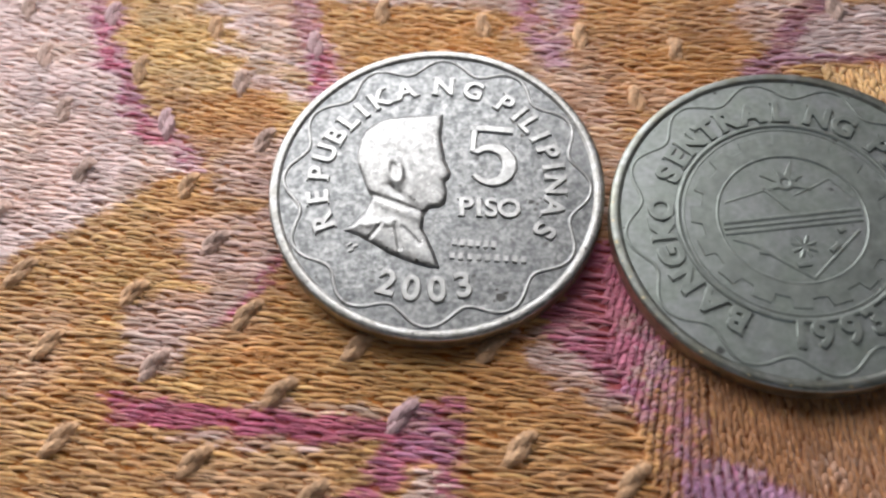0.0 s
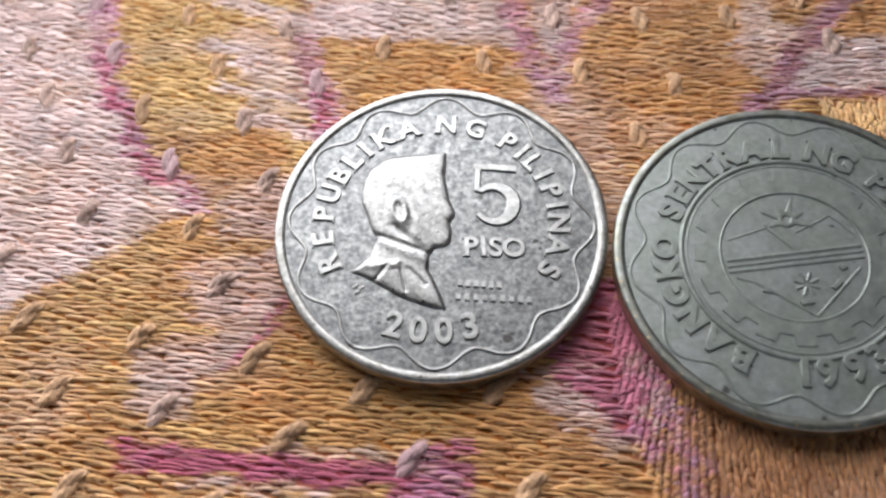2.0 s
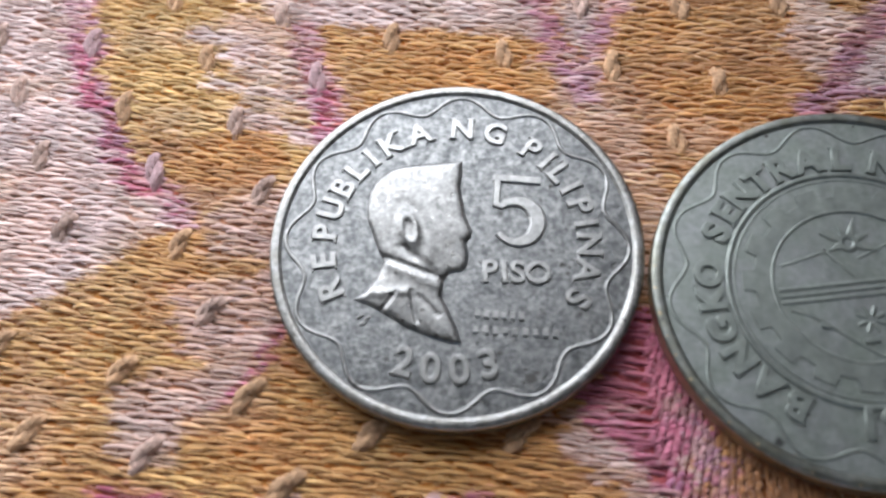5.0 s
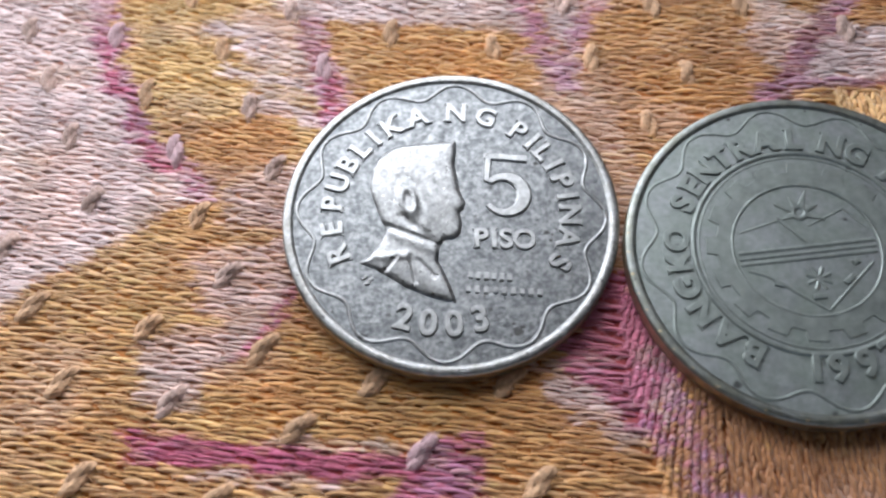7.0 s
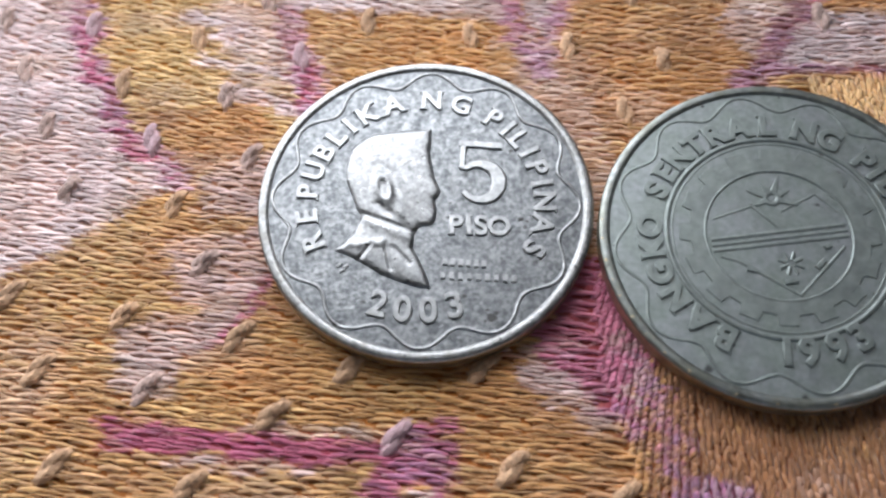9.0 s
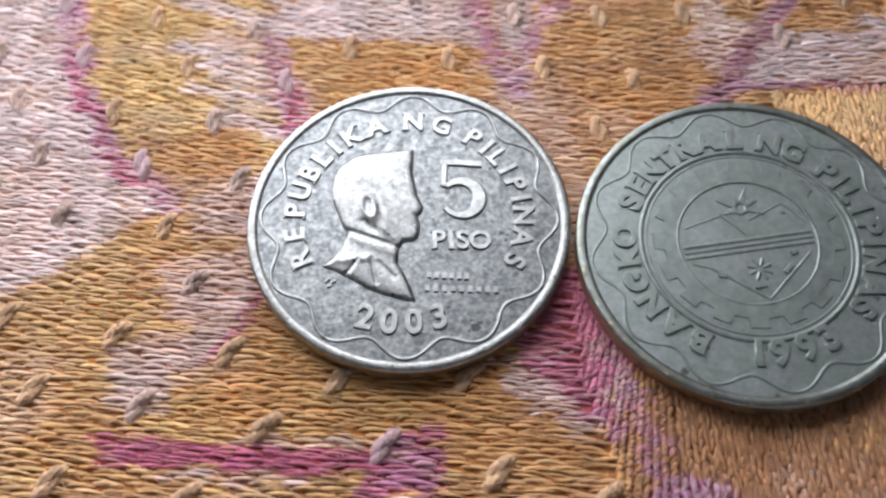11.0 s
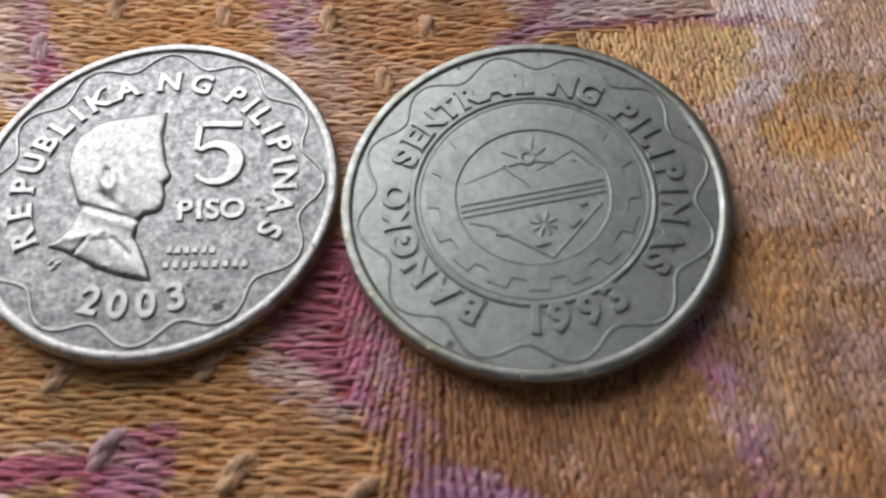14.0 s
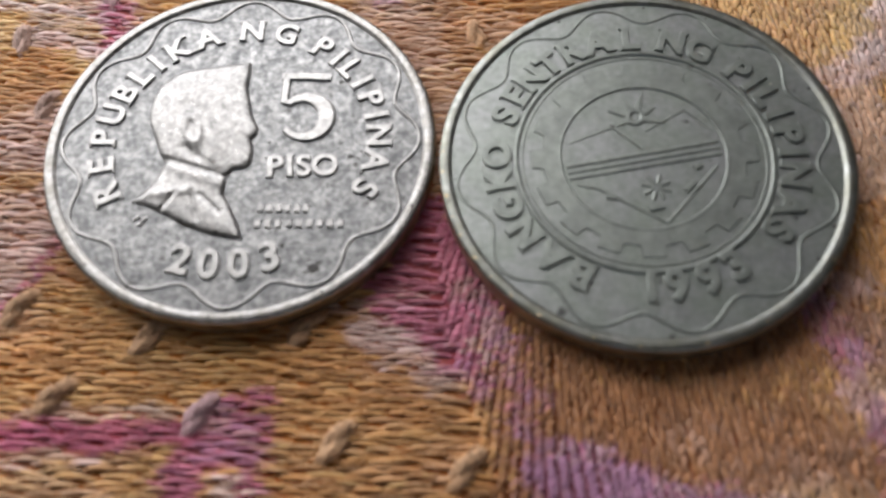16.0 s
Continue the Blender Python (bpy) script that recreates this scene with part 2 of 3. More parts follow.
SHAPES = [
    ("wheat", [(-80, 4), (-21, 3), (-14, 0), (-13, -16), (-19, -15), (-13, -18), (-4, -19), (-3, -45), (-80, -45)], 0),
    ("pink", [(-80, 60), (-36, 60), (-35, 35), (-32, 23), (-30, 16), (-28, 11), (-24, 7), (-21, 3), (-26, 1), (-30, -2), (-35, -5), (-38, -9), (-43, -13), (-80, -30)], 0),
    ("yellow", [(-36, 60), (-24, 60), (-23, 30), (-21, 22), (-19, 14), (-13, 7), (-18, 4), (-21, 3), (-24, 7), (-27, 11), (-30, 16), (-32, 23)], 0),
    ("yellow", [(-24, 60), (-15, 60), (-13, 21), (-10, 10), (-13, 7), (-19, 14), (-21, 22)], 0),
    ("ochre", [(-24.5, 11), (-16, 12), (-13, 8), (-16, 5.5), (-20.5, 4), (-23, 6)], 0), ("orange", [(-18, 17.5), (-13.5, 16), (-13.5, 14), (-18, 15.5)], 0),
    ("streak", [(-20, 24), (-12.5, 21), (-11, 12), (-17, 13)], 0), ("pink", [(-19, 19.2), (-12.5, 15.8)], 0.8), ("pink", [(-18, 26), (-11.5, 24)], 0.9),
    ("pink", [(-24, 33), (-12, 27)], 1.5), ("pink", [(-22.5, 28.7), (-11.5, 23)], 1.7), ("pink", [(-21.5, 21.8), (-12.5, 17.6)], 1.5), ("pink", [(-20, 16.8), (-12, 13.9)], 1.0),
    ("pink", [(-17.5, 13), (-10.5, 10)], 1.6), ("pink", [(-15, 24), (-11.5, 22)], 2.4),
    ("pink", [(-12, 27), (8, 27), (8, 19), (4, 20), (-12, 22)], 0),
    ("streak", [(-12, 60), (8, 60), (8, 27), (-12, 28)], 0),
    ("orange", [(-11, 22), (4, 20), (9, 18), (11, 13), (-9, 11)], 0),
    ("pink", [(6, 40), (18, 40), (11, 15)], 0),
    ("peach", [(7, 18), (11, 15), (15, 10), (16, 3), (14, -4), (11, 2), (10, 8)], 0),
    ("ochre", [(18, 40), (29, 40), (29, 12), (16, 9), (12, 16)], 0),
    ("lilac", [(28, 50), (34, 50), (32, 20), (35, 18), (30, 12), (28, 16)], 0),
    ("tan", [(34, 50), (43, 50), (35, 18), (33, 20)], 0),
    ("ochre", [(43, 50), (70, 50), (70, 24), (46, 19), (36, 19)], 0),
    ("pink", [(36, 18), (42, 17), (52, 17), (52, 10), (29, 12)], 0),
    ("straw", [(29, 11.5), (46, 9.5), (43, 2), (38, -1), (30, 6)], 0),
    ("yellow", [(44, 9.5), (49, 9.5), (46, 5), (43, 2)], 0),
    ("peach", [(48, 24), (80, 24), (80, 2), (58, 2), (52, 4), (47, 9)], 0), ("pink", [(44, 19), (53, 18), (53, 9), (46, 10)], 0),
    ("lilac", [(41, 1.3), (43.5, 2.6), (46.5, 6.2), (48, 9), (51, 8.1), (50, 4), (47, 1.4), (42, -1.7)], 0),
    ("peach", [(40, -1), (58, 2), (80, 0), (80, -9), (38, -9)], 0),
    ("tan", [(42, -9), (80, -9), (80, -45), (42, -45)], 0), ("lilac", [(51, -9.6), (60, -8), (60, -14), (51, -13)], 0),
    ("blush", [(-17.9, 5), (-12, 7), (-12.5, -5), (-14.6, -9.2), (-18.5, -11.8), (-20, -15), (-24.1, -14.6), (-24.6, -10), (-20.5, -7), (-21.5, -1.9)], 0),
    ("orchid", [(-13.2, -5.6), (-15.2, -9.2), (-17.5, -11)], 0.8), ("yellow", [(-26, -6.8), (-20, -7.6)], 1.2), ("wheat", [(-23, -1), (-15.5, -0.4)], 2.0),
    ("orange", [(-13, -9), (2, -12), (3, -16.5), (-2, -18), (-14, -18.6), (-20, -16.4), (-17.5, -11.5)], 0),
    ("blush", [(-2, -22.5), (0.4, -22.5), (0.4, -30), (-7, -30)], 0), ("blush", [(-13.5, -17.4), (-10, -18.0), (-5, -18.2)], 0.8), ("blush", [(-20, -19.9), (-9, -20.7)], 0.7),
    ("blush", [(6, -12), (15, -13), (16, -18), (11, -19), (8, -16)], 0),
    # ribs before the second coin, their colour lowered for the shade lying there
    ("shaded_barley", [(16, -8), (38, -8), (38, -45), (14, -45), (15, -20)], 0),
    ("dusty", [(36, -12), (38, -18), (38, -45), (44, -45), (43, -30), (40, -20), (40, -13)], 0),
    ("dusty", [(44, -18), (60, -16), (70, -30), (46, -30)], 0),
    ("lilac", [(17, -28), (26, -28), (34, -31), (34, -40), (16, -40)], 0), ("rose", [(25, -26), (30, -27.6), (36, -30)], 1.6),
    ("violet", [(17, -23), (20, -22.2), (24, -24.4), (27.5, -26.6), (26, -28.3), (18, -28.3)], 0),
    ("orchid", [(9.5, -13.5), (13, -16), (15, -19)], 1.5),
    ("berry", [(10.5, -4), (14, -5), (17, -12), (17, -15.5), (13, -16), (8, -13), (9.5, -9)], 0),
    ("orchid", [(-3.9, -20.2), (-1.7, -17.9), (1.4, -16.9), (1.2, -19), (0.8, -22.3), (-3.0, -22.0)], 0),
    ("fuchsia", [(-33.6, 60), (-33.3, 31.2), (-32.8, 24.5), (-31.6, 20.4), (-30.5, 16.9), (-28.8, 13.1), (-26.8, 9.7), (-25, 7.2), (-22.4, 4.6), (-20.3, 3.5)], 2.3),
    ("magenta", [(-32, 21.5), (-30.2, 15.5), (-28.2, 11.8), (-25.2, 7), (-21, 3.9)], 0.8),
    ("fuchsia", [(-12.4, 21.4), (-11.6, 17.6), (-10.8, 14.6), (-9.8, 11.9), (-9.3, 10)], 2.2), ("magenta", [(-11.4, 17), (-10.6, 14), (-9.3, 10.5)], 1.1),
    ("fuchsia", [(5, 40), (6.7, 27.2), (8.1, 21.8), (9.1, 17.8), (10.2, 15.1), (10.9, 13.2)], 1.9), ("fuchsia", [(20.5, 32), (17.8, 27.5), (16, 25.2), (13.3, 20.2), (12.2, 17.6), (11.1, 14.7)], 1.8),
    ("rose", [(44, 34), (40, 25), (35, 19), (31, 14), (28.5, 10.5)], 2.4),
    ("rose", [(29, 11.6), (35, 12), (42, 11), (49, 9.4)], 0.9),
    ("magenta", [(-24.6, -17.3), (-18.4, -18.3), (-10, -19.4), (-3.0, -19.8)], 1.9),
    ("orchid", [(-2.5, -20.8), (-5.3, -23.8), (-8.2, -26.7), (-14, -33)], 1.5), ("orchid", [(0.9, -20), (0.6, -24), (0.4, -32)], 1.5),
    ("rose", [(15, -12), (16.3, -15), (17.3, -19), (18.3, -23)], 1.5),
    ("rose", [(36, -15), (37.5, -19), (38, -24), (39, -32)], 1.8),
    ("dusty", [(46, -11.2), (50.4, -9.6), (54, -8), (62, -7.5), (62, -16), (51.2, -15.8), (48.8, -14.5)], 0), ("orange", [(46, 0.3), (53, -0.8), (52, -4.2), (45.7, -3)], 0), ("yellow", [(43.2, 6.2), (47, 5.8), (44.4, 2.8)], 0),
]


def field_at(x, y):
    wx = x + 0.55 * wobble(x, y, 2.2, 3) + 0.5 * wobble(x, y, 0.9, 4) + 0.8 * wobble(x * 0.2, y, 0.45, 7)
    wy = y + 0.45 * wobble(x, y, 2.2, 5) + 0.25 * wobble(x, y, 0.9, 6)
    kind = np.full(x.shape, KINDS.index("ochre"))
    for name, corners, width in SHAPES:
        kind[near(wx, wy, corners, width) if width else inside(wx, wy, corners)] = KINDS.index(name)
    return kind


def dyed(x, y):
    """The dye at places along each yarn (rows: yarns), by the field that they lie in; neighbouring fields bleed a little into one another."""
    count = len(x)
    colour = np.zeros((*x.shape, 3))
    pick = 0.35 * rng.random((count, 1)) + 0.65 * (0.5 + 0.5 * wobble(x * 0.4, y, 2.2, 8))
    for share, stray in ((0.70, 0.16), (0.30, 0.5)):
        kind = field_at(x + 1.5 * stray * rng.standard_normal((count, 1)), y + 0.6 * stray * rng.standard_normal((count, 1)))
        for k, name in enumerate(KINDS):
            at = kind == k
            shares = np.array(list(FIELDS[name].values()))
            palette = DYES[np.array(list(FIELDS[name]))]
            which = np.minimum(np.searchsorted(np.cumsum(shares), np.clip((pick[at] - 0.08) / 0.84, 0, 0.999)), len(shares) - 1)
            colour[at] += share * (0.42 * palette[which] + 0.58 * (shares @ palette) / shares.sum())
    for wash, size, seed, strength in ((DYES[0], 4.0, 31, 0.42), (DYES[4], 3.2, 32, 0.36), (DYES[3], 3.6, 33, 0.30)):    # faded and stained patches
        amount = strength * np.clip(wobble(x * 0.55, y, size, seed) - 0.22 + 0.12 * rng.standard_normal((count, 1)), 0, 0.6)
        colour += amount[..., None] * np.where(colour[..., 1:2] < 0.2, 0.25, 1.0) * (wash - colour)
    tone = 1 + 0.08 * rng.standard_normal((count, 1)) + 0.08 * wobble(x, y, 5.0, 9) + 0.12 * wobble(x, y * 0.12, 1.3, 10)
    return np.clip(np.array((0.875, 0.84, 0.815)) * colour * np.clip(tone, 0.55, 1.4)[..., None], 0.01, 0.92)


def yarns(name, x, y, length, turn, wide, high, lift, mat, stations, sag, apart=None, taper=(0.75, 2.7), dive=2.6, bow=0.0):
    """Short stretches of yarn that rise out of the weave and dive back into it, joined into one mesh."""
    count, ring = len(x), 5
    s = np.linspace(-1, 1, stations)
    a = np.linspace(-0.15, 1.15, ring) * math.pi
    along = s[None, :, None] * length[:, None, None] / 2
    slim = np.clip(1 - taper[0] * np.abs(s) ** taper[1], 0.1, 1)[None, :, None]
    side = np.cos(a)[None, None, :] * wide[:, None, None] * slim
    bend = (0.04 * rng.standard_normal(count))[:, None, None] * (1 - s[None, :, None] ** 2) + bow * np.cos(1.2 * math.pi * s)[None, :, None]
    up = np.sin(a)[None, None, :] * high[:, None, None] * slim - sag * (np.abs(s) ** dive)[None, :, None] + lift[:, None, None]
    c, d = np.cos(turn)[:, None, None], np.sin(turn)[:, None, None]
    px = x[:, None, None] + along * c - (side + bend) * d
    py = y[:, None, None] + along * d + (side + bend) * c
    pz = np.broadcast_to(up, px.shape) + lie(px, py)
    points = np.stack([px, py, pz], -1).reshape(count, -1, 3) * MM
    dyes = np.repeat(dyed(px.mean(2), py.mean(2)), ring, axis=1)
    one = np.array([(i * ring + j, i * ring + j + 1, (i + 1) * ring + j + 1, (i + 1) * ring + j) for i in range(stations - 1) for j in range(ring - 1)])
    if apart is not None:
        for i in np.flatnonzero(apart):
            single = mesh_from("yarn", points[i], one.tolist(), mat)
            single.attributes.new("dye", "FLOAT_COLOR", "POINT").data.foreach_set("color", np.c_[dyes[i], np.ones(stations * ring)].ravel())
            part("yarn", single, cloth)
        points, dyes, count = points[~apart], dyes[~apart], int((~apart).sum())
    points = points.reshape(-1, 3)
    faces = (one[None] + (np.arange(count) * stations * ring)[:, None, None]).reshape(-1, 4)
    me = bpy.data.meshes.new(name)
    me.vertices.add(len(points))
    me.vertices.foreach_set("co", points.ravel())
    me.loops.add(faces.size)
    me.loops.foreach_set("vertex_index", faces.ravel().astype(np.int32))
    me.polygons.add(len(faces))
    me.polygons.foreach_set("loop_start", np.arange(len(faces), dtype=np.int32) * 4)
    me.update(calc_edges=True)
    me.polygons.foreach_set("use_smooth", np.ones(len(faces), bool))
    dye = dyes.reshape(-1, 3)
    attribute = me.attributes.new("dye", "FLOAT_COLOR", "POINT")
    attribute.data.foreach_set("color", np.c_[dye, np.ones(len(dye))].ravel())
    me.materials.append(mat)
    return me


def ribbed(x, y):
    """Where the weave changes from flat floats to upright ribs."""
    low = (y < -6) & (x > 13.1 + 0.14 * np.maximum(-14 - y, 0) + 0.6 * wobble(x, y, 1.6, 11))
    high = (x > 33.5) & (y < 10.8 + 0.3 * wobble(x, y, 2, 12))
    return low | high | (x > 45.5 + 1.2 * wobble(x, y, 4, 13))


cloth = tagged(new("woven_cloth"), "thick woven cotton cloth in orange, pink and magenta", "cloth", kind="structure")
# ground weave under the yarns: brown warp, with gap shade put into its dye
gx, gy = np.meshgrid(np.linspace(-120, 130, 168), np.linspace(-110, 67, 154))
gz = lie(gx, gy) - 0.34
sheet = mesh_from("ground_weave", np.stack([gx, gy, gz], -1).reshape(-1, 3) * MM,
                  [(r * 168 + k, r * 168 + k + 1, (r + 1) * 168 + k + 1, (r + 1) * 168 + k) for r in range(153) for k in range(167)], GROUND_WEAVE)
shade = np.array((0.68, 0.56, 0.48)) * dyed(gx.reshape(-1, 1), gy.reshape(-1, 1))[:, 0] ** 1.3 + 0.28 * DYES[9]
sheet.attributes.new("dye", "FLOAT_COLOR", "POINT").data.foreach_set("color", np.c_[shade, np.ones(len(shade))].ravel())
part("ground_weave", sheet, cloth, "brown ground weave between the yarns, dye deepened for gap shade")

# flat floats, row after row, staggered like bricks
fx, fy, row = [], [], 0
for v in np.arange(-42, 48, 0.455):
    u = -64 + (row % 2) * 1.15 + (row * 0.31) % 0.4 + 2.3 * np.arange(56) + 0.16 * rng.standard_normal(56)
    fx.append(u)
    fy.append(v - 0.055 * np.minimum(u, 8) - 0.0010 * u * np.abs(u) * (u < 0) * np.clip((v + 15) / 30, 0, 1) + 0.03 * rng.standard_normal(56) + 0.22 * wobble(u, u * 0 + v, 7, 14))
    row += 1
fx, fy = np.concatenate(fx), np.concatenate(fy)
keep = ~ribbed(fx, fy) & (fx > -60) & (fx < 52)
fx, fy = fx[keep], fy[keep]
# a third of them are split into two finer strands
split = np.flatnonzero(rng.random(len(fx)) < 0.28)
thin = np.ones(len(fx))
thin[split] = 0.62
fx, fy, thin = np.r_[fx, fx[split] + 0.3], np.r_[fy, fy[split] + 0.16], np.r_[thin, np.full(len(split), 0.6)]
fy[split] -= 0.08
k = len(fx)
tilt = -0.13 - 0.06 * np.clip((fy + 12) / 25, 0, 1) * np.clip((8 - fx) / 25, 0, 1) + 0.045 * rng.standard_normal(k)
close = (np.abs(fx + 1) < 8.5) & (np.abs(fy + 18.5) < 4.0)     # the stretch before the first coin, yarn by yarn
flat = yarns("float_yarns", fx, fy, np.clip(2.7 + 0.3 * rng.standard_normal(k), 1.8, 3.5), tilt, thin * np.clip(0.171 + 0.022 * rng.standard_normal(k), 0.10, 0.23),
             np.clip(0.13 + 0.02 * rng.standard_normal(k), 0.08, 0.19), -0.16 + 0.045 * rng.standard_normal(k), YARN, 9, 0.24, close, (0.5, 4.0), 3.4, 0.028)
tagged(part("float_yarns", flat, cloth, "orange, yellow, pink and magenta weft yarns"), kind="stuff")

# upright ribs of short twisted stitches
rx, ry, rt, rl, rw = [], [], [], [], []
for corded, pitch in ((True, 0.58), (False, 0.43)):          # fine plied cords beside the flat weave and in the violet, fuller plaited columns beyond
    for col, u in enumerate(np.arange(7, 72, pitch)):
        v = np.arange(-42, 46, 0.34 if corded else 0.74) + (col % 2) * (0.17 if corded else 0.37)
        v = v[((u < 19.5) | ((v < -22.3 - 0.33 * (u - 17)) & (u < 33))) == corded]
        lean = 0.34 * np.clip((21.5 - u) / 7, 0, 1)
        loose = 0.25 if corded else 0.5
        slant = 0.62 if corded else 0.20 if col % 2 else -0.14
        rx.append(u + lean * (v + 18) + loose * 0.07 * rng.standard_normal(len(v)) + 0.3 * wobble(v * 0 + u, v, 6, 15))
        ry.append(v + loose * 0.14 * rng.standard_normal(len(v)))
        rt.append(math.pi / 2 - lean - slant + loose * 0.18 * rng.standard_normal(len(v)))
        rl.append(np.full(len(v), 0.78 if corded else 1.42))
        rw.append(np.full(len(v), 0.21 if corded else 0.205))
rx, ry, rt, rl, rw = (np.concatenate(q) for q in (rx, ry, rt, rl, rw))
keep = ribbed(rx, ry)
rx, ry, rt, rl, rw = rx[keep], ry[keep], rt[keep], rl[keep], rw[keep]
k = len(rx)
upright = yarns("rib_yarns", rx, ry, rl * np.clip(1 + 0.2 * rng.standard_normal(k), 0.6, 1.5), rt, rw * np.clip(1 + 0.18 * rng.standard_normal(k), 0.6, 1.4),
                np.clip(0.15 + 0.03 * rng.standard_normal(k), 0.07, 0.24), -0.18 + 0.03 * rng.standard_normal(k) + 0.05 * wobble(rx, ry * 0.1, 0.9, 16), RIB_YARN, 6, 0.14)
tagged(part("rib_yarns", upright, cloth, "tan and violet upright rib stitches"), kind="stuff")

# loose fibres lying over the yarns
k = 22000
hx, hy = rng.uniform(-46, 60, k), rng.uniform(-34, 40, k)
hairs = yarns("loose_fibres", hx, hy, rng.uniform(0.8, 2.4, k), np.where(ribbed(hx, hy), 1.3, -0.13) + 0.42 * rng.standard_normal(k), np.full(k, 0.022), np.full(k, 0.022),
              rng.uniform(0.0, 0.06, k), YARN, 6, 0.10)
tagged(part("loose_fibres", hairs, cloth, "fine loose cotton fibres"), kind="stuff")


# tufts: a short length of thick two-ply yarn that crosses the weave
def tuft_mesh(mat, seed):
    pick = random.Random(seed)
    verts, faces, around, steps = [], [], 18, 18
    long, fat, phase = 1.65 + 0.3 * pick.random(), 0.44 + 0.06 * pick.random(), pick.random() * 2
    for ply in range(2):
        base = len(verts)
        for i in range(steps + 1):
            s = 2 * i / steps - 1
            turn = math.pi * (0.75 * s + ply) + phase
            slim = max(0.25, (1 - abs(s) ** 3.2)) ** 0.5
            cx, cy, cz = s * long, 0.24 * math.cos(turn) * slim, 0.18 * math.sin(turn) + 0.10 - 0.50 * abs(s) ** 2.6
            for j in range(around):
                a = 2 * math.pi * j / around
                r = fat * slim * (1 + 0.13 * math.sin(5 * a + 7 * s + seed) + 0.07 * math.sin(8 * a - 11 * s + 2 * seed))
                verts.append((cx * MM, (cy + r * math.cos(a)) * MM, (cz + 0.85 * r * math.sin(a)) * MM))
        for i in range(steps):
            for j in range(around):
                a, b = base + i * around + j, base + i * around + (j + 1) % around
                faces.append((a, b, b + around, a + around))
    for i in range(44):                    # loose fibres lying along the plies
        base, s0, ply = len(verts), pick.uniform(-0.8, 0.5), pick.randrange(2)
        a0, flare = pick.uniform(0.1, 0.9) * math.pi, pick.uniform(0.0, 0.22)
        for n in range(5):
            s = s0 + 0.10 * n
            turn = math.pi * (0.75 * s + ply) + phase
            slim = max(0.25, (1 - min(1, abs(s)) ** 3.2)) ** 0.5
            r = fat * slim + 0.015 + flare * (n / 4) ** 2
            a = a0 + 0.35 * n * (1 if ply else -1) * 0.5
            centre = (s * long, 0.24 * math.cos(turn) * slim + r * math.cos(a), 0.18 * math.sin(turn) + 0.10 - 0.50 * min(1.2, abs(s)) ** 2.6 + 0.85 * r * math.sin(a))
            for dy, dz in ((0.022, 0), (-0.011, 0.019), (-0.011, -0.019)):
                verts.append((centre[0] * MM, (centre[1] + dy) * MM, (centre[2] + dz) * MM))
        for n in range(4):
            for j in range(3):
                a, b = base + n * 3 + j, base + n * 3 + (j + 1) % 3
                faces.append((a, b, b + 3, a + 3))
    return mesh_from("tuft", verts, faces, mat)


TUFTS = {m.name: [tuft_mesh(m, s) for s in range(4)] for m in (TUFT_BROWN, TUFT_MAUVE, TUFT_PLUM)}
# where the tufts stand: on the pale side and the bands, on the near side, beyond and between the coins
TUFTS_FAR = [(-43.1, 29.4), (-39.5, 22.4), (-36.6, 16.4), (-46.1, 18.2), (-43.4, 12.1), (-33.5, 10.0), (-40.4, 5.6), (-30.4, 3.4), (-37.0, -0.6), (-41.7, -3.4), (-33.9, 28.3), (-31.0, 21.2),
             (-27.2, 14.4), (-23.9, 8.1), (-24.3, 25.6), (-20.8, 19.0), (-17.7, 12.4), (-14.6, 23.3), (-11.2, 16.5), (-15.0, 5.9), (-21.2, 1.6), (-9.7, 28.7)]
TUFTS_NEAR = [(-18.2, -3.9), (-24.2, -8.2), (-33.8, -6.2), (-14.9, -10.3), (-39.5, -10.3), (-30.3, -12.5), (-21.7, -14.2), (-36.7, -17.6), (-27.9, -19.8), (-17.6, -21.5), (-9.0, -24.1),
              (-11.9, -16.6), (-34.4, -23.4), (-24.4, -25.2), (-2.7, -18.6), (0.2, -25.7), (-6.2, -13.3), (5.7, -21.2), (13.5, -23.5), (4.0, -13.6)]
TUFTS_BEYOND = [(-5.0, 20.3), (4.4, 18.1), (11.3, 23.1), (13.3, 16.4), (19.5, 22.0), (21.6, 14.1), (27.5, 21.5), (34.2, 23.0), (42.6, 21.6), (36.1, 17.4), (1.5, 26.5), (17.5, 9.0)]
pick = random.Random(3)
for px, py in TUFTS_FAR + TUFTS_NEAR + TUFTS_BEYOND:
    angle = (46 if py < -3 else 72 if py < 7 else 92) + pick.uniform(-8, 8)
    kind = KINDS[int(field_at(np.array([px]), np.array([py]))[0])]
    meshes = TUFTS["plum_tuft_yarn" if kind in ("magenta", "fuchsia", "orchid", "berry") else "mauve_tuft_yarn" if kind in ("pink", "lilac", "blush", "streak") else "brown_tuft_yarn"]
    part("tuft", pick.choice(meshes), cloth, at=pose(px * MM, py * MM, (float(lie(np.array([px]), np.array([py]))[0]) - 0.22) * MM, 0, 0, angle))


# ---- coins (their own millimetres: the rim's top is z = 0) ----
THICK, FIELD = 1.9, -0.20


def lathe(name, profile, mat, segments=160):
    verts, faces, n = [], [], len(profile)
    for i in range(segments):
        a = 2 * math.pi * i / segments
        verts += [(r * math.cos(a) * MM, r * math.sin(a) * MM, z * MM) for r, z in profile]
    for i in range(segments):
        k = (i + 1) % segments
        faces += [(i * n + j, k * n + j, k * n + j + 1, i * n + j + 1) for j in range(n - 1)]
    return mesh_from(name, verts, faces, mat)


